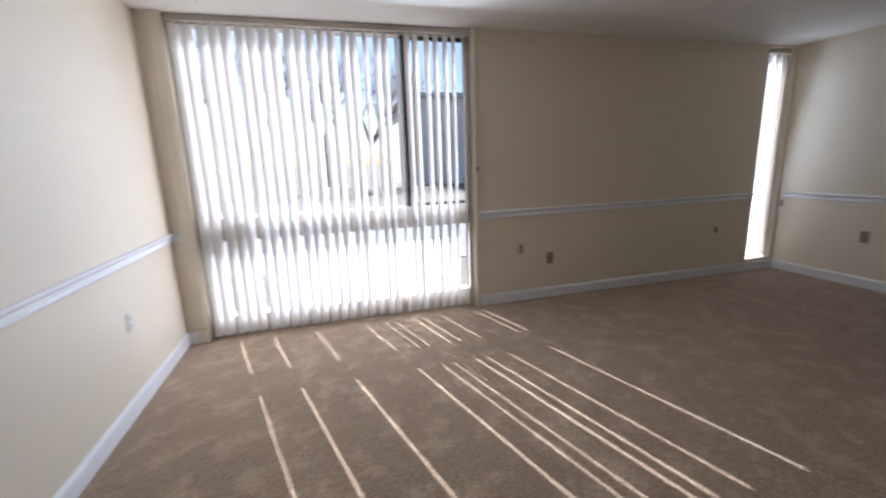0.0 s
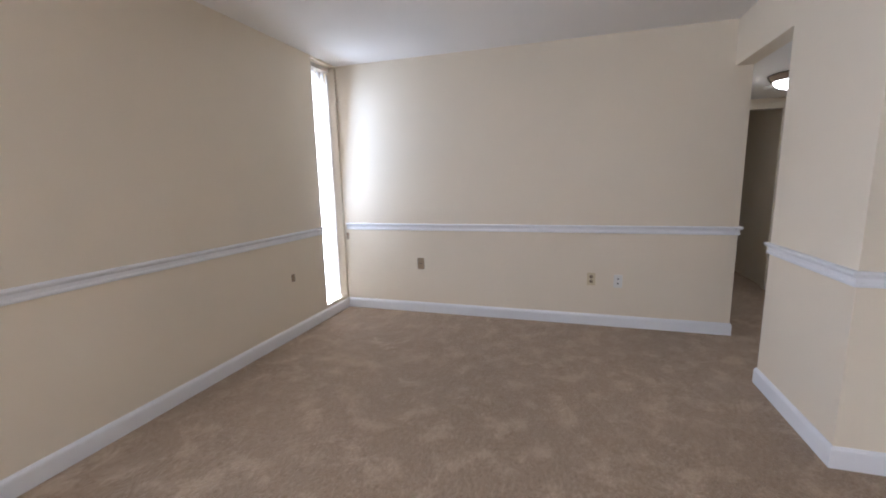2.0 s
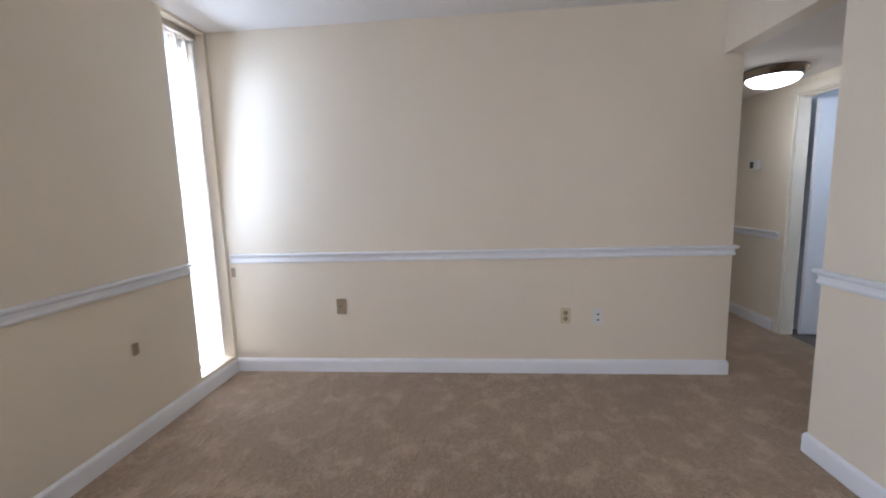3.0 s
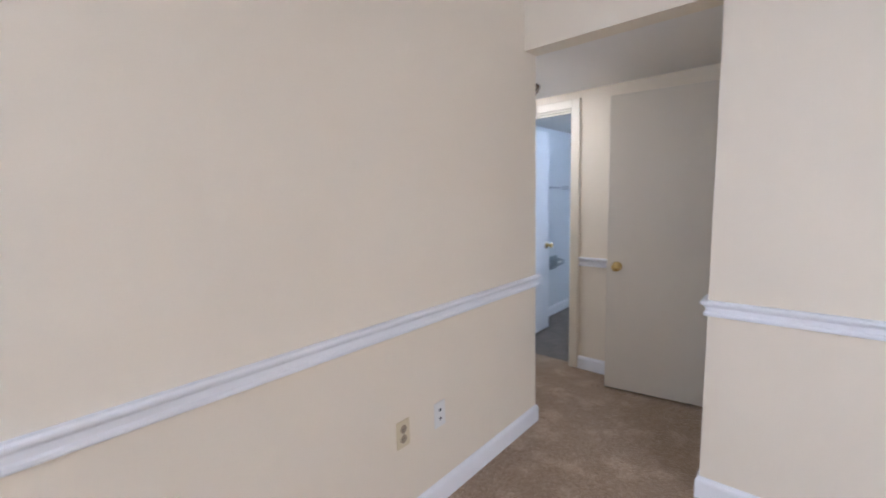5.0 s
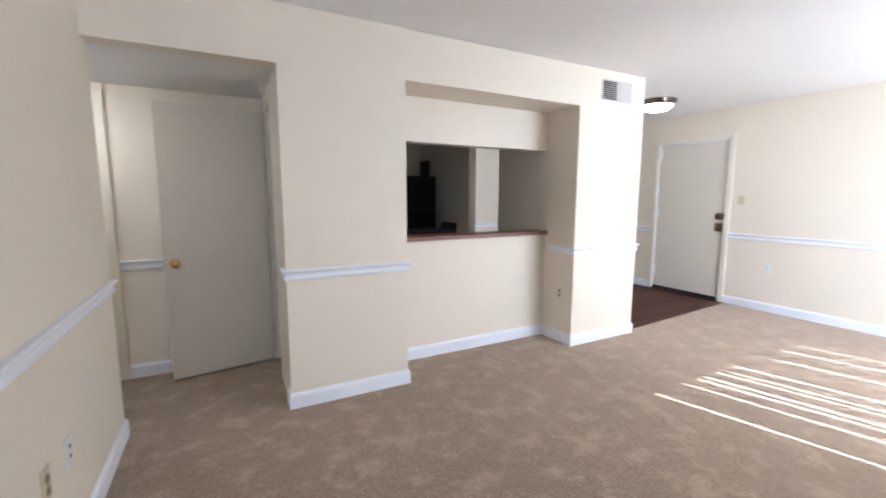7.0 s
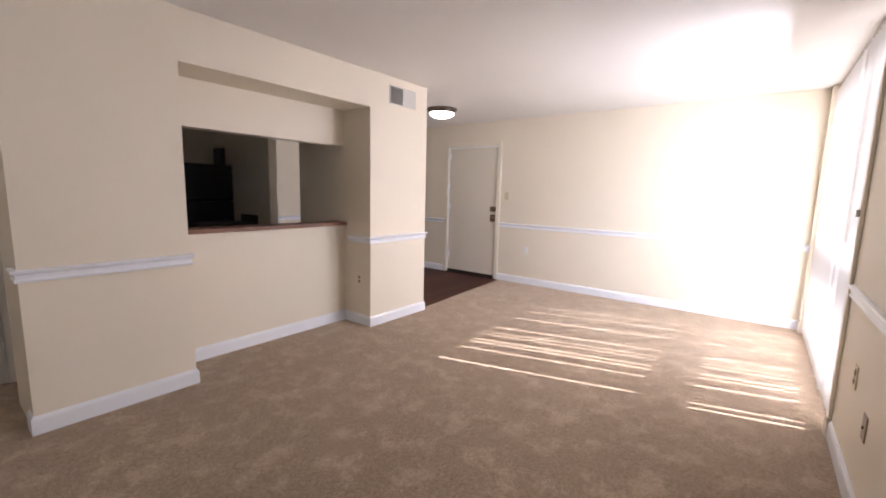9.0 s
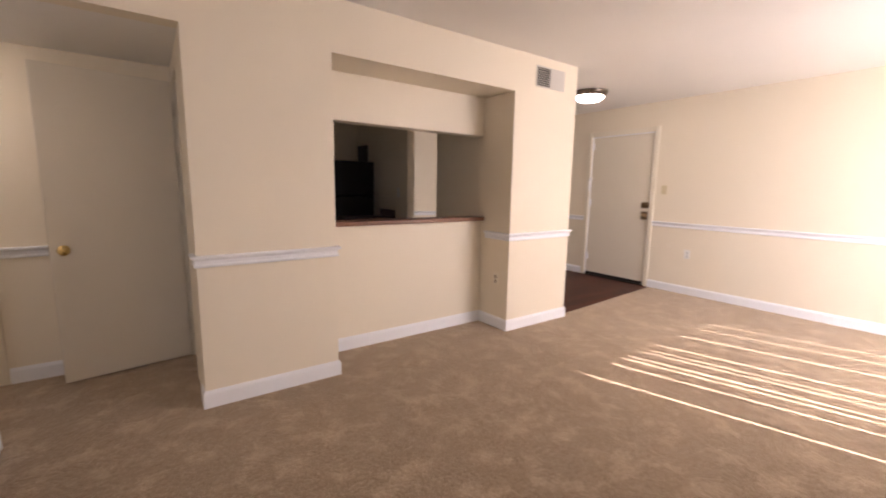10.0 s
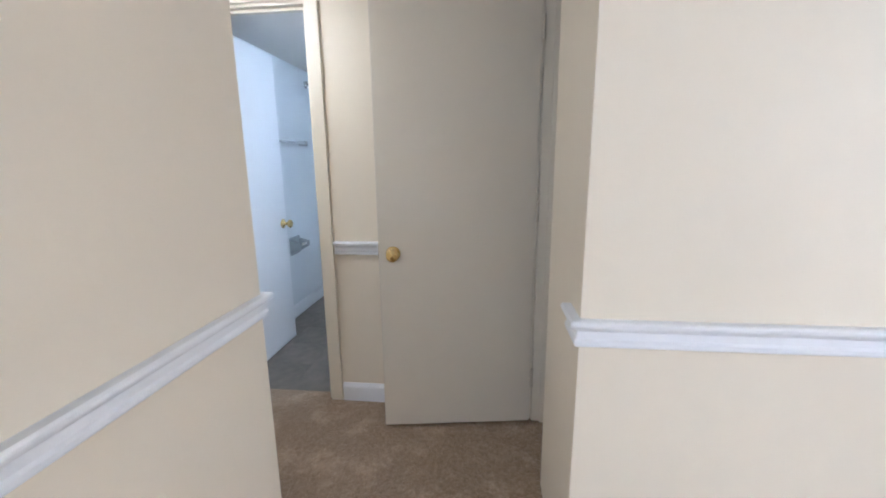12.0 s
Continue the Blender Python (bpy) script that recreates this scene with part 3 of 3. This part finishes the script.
# ---- ceiling lights ----
def ceiling_light(at, label):
    c = thing("ceiling_light", at, label, "ceiling light", "flush ceiling lights")
    part("metal_ring", turned([(0.198, 0.0), (0.205, -0.004), (0.204, -0.014), (0.196, -0.022), (0.196, -0.032), (0.186, -0.044), (0.178, -0.056), (0.170, -0.060), (0.160, -0.057)], steps=48), RING, c, "brushed dark metal ring", True)
    part("dome", turned([(0.163, -0.054), (0.160, -0.066), (0.146, -0.086), (0.118, -0.103), (0.080, -0.114), (0.04, -0.119), (0.008, -0.120)], steps=48), DOME, c, "lit frosted glass dome", True)
    return c


ceiling_light((1.14, -3.92, H), "lit flush dome light with a dark metal ring in the foyer")
ceiling_light((6.60, -3.98, HALLH), "lit flush dome light with a dark metal ring in the hall")
smoke = thing("smoke_detector", (7.12, -4.0, HALLH), "round white smoke detector on the hall ceiling", "smoke detector")
part("detector_body", turned([(0.066, 0), (0.066, -0.012), (0.058, -0.026), (0.03, -0.032)], steps=32), WHITEPL, smoke, "", True)

# ---- air vent over the niche ----
vent = thing("air_vent", (2.265, YS, 2.178), "painted two-part louvred air vent high on the wall", "air vent")
part("vent_frame", boxes((0, 0.375, 0.0005, 0.008, 0, 0.012), (0, 0.375, 0.0005, 0.008, 0.163, 0.175), (0, 0.012, 0.0005, 0.008, 0.012, 0.163), (0.363, 0.375, 0.0005, 0.008, 0.012, 0.163), (0.18, 0.192, 0.0005, 0.008, 0.012, 0.163)), MESHGREY, vent)
# no duct is cut: a near-black sheet paints the shade behind the slats
part("vent_shade", boxes((0.012, 0.363, 0.0005, 0.0015, 0.012, 0.163)), DARK, vent, "flat dark sheet standing in for the shade inside the duct")
part("vent_panel", boxes((0.012, 0.18, 0.002, 0.006, 0.012, 0.163), bevel=0.001), MESHGREY, vent, "closed painted half")
slat_mesh = mesh_of("slat", boxes((0, 0.171, -0.001, 0.001, -0.0065, 0.0065)), MESHGREY)
for k in range(8):
    s = new("slat", slat_mesh)
    s.parent = vent
    s.matrix_basis = pose(0.192, 0.0062, 0.026 + 0.0178 * k, 48, 0, 0)

# ---- pass-through ledge ----
ledge = thing("bar_ledge", (0, 0, 0), "red-brown wooden ledge on the pass-through half wall", "ledge")
part("ledge_board", boxes((P2E + 0.002, P1W - 0.002, NICHE - 0.16, NICHE + 0.045, 0.987, 1.020), bevel=0.004), WOODTRIM, ledge)

# ---- kitchen ----
fridge = thing("refrigerator", (2.975, -6.56, 0), "black refrigerator standing in the dim kitchen", "refrigerator")
part("body", boxes((0, 0.76, 0, 0.62, 0.0, 1.61), bevel=0.012), BLACK, fridge)
part("freezer_door", boxes((0.004, 0.756, 0.622, 0.685, 1.17, 1.612), bevel=0.014), BLACK, fridge)
part("fridge_door", boxes((0.004, 0.756, 0.622, 0.685, 0.09, 1.16), bevel=0.014), BLACK, fridge)
for z0, z1 in ((1.20, 1.42), (0.75, 1.13)):
    part("handle", boxes((0.66, 0.685, 0.686, 0.725, z0, z1), bevel=0.008), BLACK, fridge)
cab = thing("base_cabinet", (P2E + 0.002, -5.84, 0), "dark wooden base cabinet against the kitchen wall", "cabinet")
part("body", boxes((0, 0.56, 0, 0.36, 0.09, 0.868)), CABINET, cab)
part("toe_kick", boxes((0, 0.50, 0, 0.36, 0, 0.09)), DARK, cab)
cdoor = part("cabinet_door", boxes((0.56, 0.58, 0.01, 0.35, 0.11, 0.85), bevel=0.004), CABINET, cab)
part("handle", boxes((0.58, 0.60, 0.30, 0.315, 0.70, 0.80), bevel=0.004), STEEL, cdoor)
ctop = thing("worktop", (P2E + 0.002, -5.86, 0.87), "dark brown laminate worktop with a raised backsplash", "worktop")
part("top", boxes((0, 0.61, 0, 0.40, 0, 0.038), bevel=0.005), LAMINATE, ctop)
part("backsplash", boxes((0, 0.02, 0, 0.40, 0.038, 0.125), bevel=0.003), LAMINATE, ctop)
panel = thing("breaker_panel", (P2E, -6.50, 1.55), "dark grey metal breaker panel on the kitchen wall", "breaker panel")
part("panel_box", boxes((0.0005, 0.05, 0, 0.24, 0, 0.31), bevel=0.003), BRONZE, panel)
part("panel_door", boxes((0.05, 0.058, 0.015, 0.225, 0.015, 0.295), bevel=0.002), BRONZE, panel)

# ---- bathroom ----
bar = thing("towel_bar", (BATHE, -5.65, 1.435), "chrome towel bar on the bathroom wall", "towel bar")
part("bar", boxes((-0.068, -0.054, -0.26, 0.26, -0.009, 0.009), bevel=0.003), CHROME, bar)
for y in (-0.25, 0.25):
    part("bracket", boxes((-0.072, -0.0005, y - 0.018, y + 0.018, -0.022, 0.022), bevel=0.006), CHROME, bar)
holder = thing("paper_holder", (BATHE, -5.66, 0.60), "grey ceramic toilet paper holder on the bathroom wall", "paper holder")
part("back_plate", boxes((-0.014, -0.0005, -0.085, 0.085, -0.075, 0.075), bevel=0.007), CERAMIC, holder)
for y in (-0.085, 0.063):
    bm = boxes((-0.10, -0.012, y, y + 0.022, -0.06, 0.05))
    for v in bm.verts:  # arms taper towards the front
        if v.co.x < -0.05:
            v.co.z = -0.012 if v.co.z < 0 else 0.030
    bmesh.ops.bevel(bm, geom=list(bm.edges), offset=0.006, segments=2, affect="EDGES", profile=0.5)
    part("arm", bm, CERAMIC, holder)
part("roller", turned([(0.011, -0.06), (0.011, 0.06)], "Y", steps=16), WHITEPL, holder, "", True).matrix_basis = pose(-0.075, 0, 0.010)
tub = thing("bathtub", (5.71, -6.94, 0), "white enamel bathtub across the bathroom end", "bathtub")
bm = bmesh.new()
box(bm, 0, 1.39, 0, 0.74, 0, 0.40)
topf = max(bm.faces, key=lambda f: f.calc_center_median().z)
r = bmesh.ops.inset_individual(bm, faces=[topf], thickness=0.07)
bmesh.ops.translate(bm, verts=topf.verts, vec=(0, 0, -0.32))
for v in topf.verts:
    v.co.x += 0.06 if v.co.x < 0.7 else -0.06
    v.co.y += 0.04 if v.co.y < 0.37 else -0.04
bmesh.ops.bevel(bm, geom=list(bm.edges), offset=0.018, segments=3, affect="EDGES", profile=0.5)
part("tub_body", bm, PORCELAIN, tub, "", True)
part("caulk_strip", boxes((0, 1.39, 0.742, 0.752, 0.0, 0.014), bevel=0.002), TRIM, tub)
vanity = thing("vanity_light", (5.70, -5.35, 1.85), "cool white vanity light bar on the bathroom wall", "wall light")
part("light_base", boxes((0.0005, 0.05, -0.30, 0.30, -0.05, 0.05), bevel=0.006), CHROME, vanity)
for y in (-0.2, 0.0, 0.2):
    part("bulb", turned([(0.02, 0.05), (0.045, 0.075), (0.055, 0.105), (0.045, 0.135), (0.015, 0.155)], "X", at=(0, y, 0), steps=24), COOLBULB, vanity, "lit globe bulb", True)
rod = thing("shower_rod", (5.705, -6.12, 1.944), "chrome shower curtain rod with a round flange", "shower rod")
part("rod", turned([(0.0125, 0.0), (0.0125, BATHE - 5.705)], "X", steps=20), CHROME, rod, "", True)
part("flange", turned([(0.034, BATHE - 5.7055), (0.034, BATHE - 5.715), (0.018, BATHE - 5.73)], "X", steps=24), CHROME, rod, "", True)

# ---- outdoors ----
structure("ground", boxes((-900, 900, 0.3, 1800, -0.45, -0.25)), grained("lawn", (0.17, 0.155, 0.12), 0.95, fine=14, coarse=0.2, vary=0.35, bump=0.3, depth=0.02), "winter lawn outside the windows", "ground")
structure("path", boxes((-30, 30, 3.0, 6.5, -0.28, -0.235)), grained("concrete", (0.25, 0.245, 0.235), 0.9, fine=30, coarse=0.6, vary=0.12), "pale concrete walk outside the windows", "path")
BRICK = grained("pale_brick_wall", (0.68, 0.66, 0.64), 0.9, fine=18, coarse=0.5, vary=0.18)
house = thing("apartment_building", (7.2, 26.0, -0.25), "grey two-storey apartment building outdoors", "building")
part("wall", boxes((0, 16, 0, 9, 0, 6.0)), BRICK, house)
part("roof", boxes((-0.4, 16.4, -0.4, 9.4, 6.0, 6.35), bevel=0.05), CERAMIC, house)
BARK = grained("bark", (0.28, 0.24, 0.21), 0.95, fine=30, coarse=5, vary=0.3, bump=0.5, depth=0.01)
TWIG = grained("twigs", (0.30, 0.26, 0.23), 0.95, fine=30, vary=0.3)


def limb(bm, a, b, r0, r1, n=6):
    d = (b - a).normalized()
    u = d.orthogonal().normalized()
    w = d.cross(u)
    ra = [bm.verts.new(a + (u * math.cos(t) + w * math.sin(t)) * r0) for t in (2 * math.pi * k / n for k in range(n))]
    rb = [bm.verts.new(b + (u * math.cos(t) + w * math.sin(t)) * r1) for t in (2 * math.pi * k / n for k in range(n))]
    for k in range(n):
        bm.faces.new((ra[k], ra[(k + 1) % n], rb[(k + 1) % n], rb[k]))


def bare_tree(at, height, seed):
    """A leafless winter tree: forking limbs down to twigs."""
    r = random.Random(seed)
    t = thing("tree", at, "bare winter tree with fine branches outdoors", "tree", "trees outdoors")
    trunk, crown = bmesh.new(), bmesh.new()

    def grow(p, d, length, rad, level):
        q = p + d * length
        limb(trunk if level < 2 else crown, p, q, rad, rad * 0.68, 7 if level < 2 else 4)
        if level == 5:
            return
        for _ in range(3 if level else 4):
            nd = (d + Vector((r.uniform(-1, 1), r.uniform(-1, 1), r.uniform(-0.35, 0.8))) * 0.75).normalized()
            grow(p + d * length * r.uniform(0.72, 1.0), nd, length * r.uniform(0.6, 0.82), rad * 0.56, level + 1)

    grow(Vector((0, 0, -0.1)), Vector((0, 0, 1)), height * 0.3, height * 0.018, 0)
    part("trunk", trunk, BARK, t, "", True)
    part("crown", crown, TWIG, t)


for n, (x, y, h) in enumerate(((-2.5, 26.0, 12.0), (1.4, 30.0, 13.0), (4.6, 27.0, 11.0), (-8.0, 28.0, 12.0), (9.0, 40.0, 14.0))):
    bare_tree((x, y, -0.25), h, 20 + n)

# ---- floor pieces ----
n = 0
for row in range(30):
    y1 = -3.60 - 0.125 * (row - 2)
    y0 = y1 - 0.1235
    if y0 < KS + 0.02:
        break
    x = -0.02 - 0.37 * ((row * 3) % 4)
    while x < 2.78:
        a, b = max(x, 0.0), min(x + 1.198, P2W if y1 > -4.54 else 2.78)
        if b - a > 0.04:
            bm = bmesh.new()
            cut = [(a, y0), (b, y0), (b, y1), (a, y1)]
            edge = lambda px: WOODLINE[1][1] + (WOODLINE[0][1] - WOODLINE[1][1]) * px / P2W - 0.002
            cut = [(px, min(py, edge(px))) for px, py in cut]
            if cut[3][1] - cut[0][1] > 0.004 or cut[2][1] - cut[1][1] > 0.004:
                tv = [bm.verts.new((px, py, -0.006)) for px, py in cut]
                lv = [bm.verts.new((px, py, -0.034)) for px, py in cut]
                bm.faces.new(tv)
                for k in range(4):
                    bm.faces.new((tv[k], lv[k], lv[(k + 1) % 4], tv[(k + 1) % 4]))
                bmesh.ops.recalc_face_normals(bm, faces=bm.faces)
                part("plank", bm, PLANK, foyer_floor)
            else:
                bm.free()
        x += 1.2
tile_mesh = mesh_of("tile", boxes((0.001, 0.304, 0.001, 0.304, -0.014, -0.004)), VINYL)
for i in range(5):
    for j in range(6):
        tl = new("tile", tile_mesh)
        tl.parent = bath_floor
        tl.matrix_basis = pose(5.70 + 0.305 * i if i < 5 else 0, -4.475 - 0.305 * (j + 1), 0)
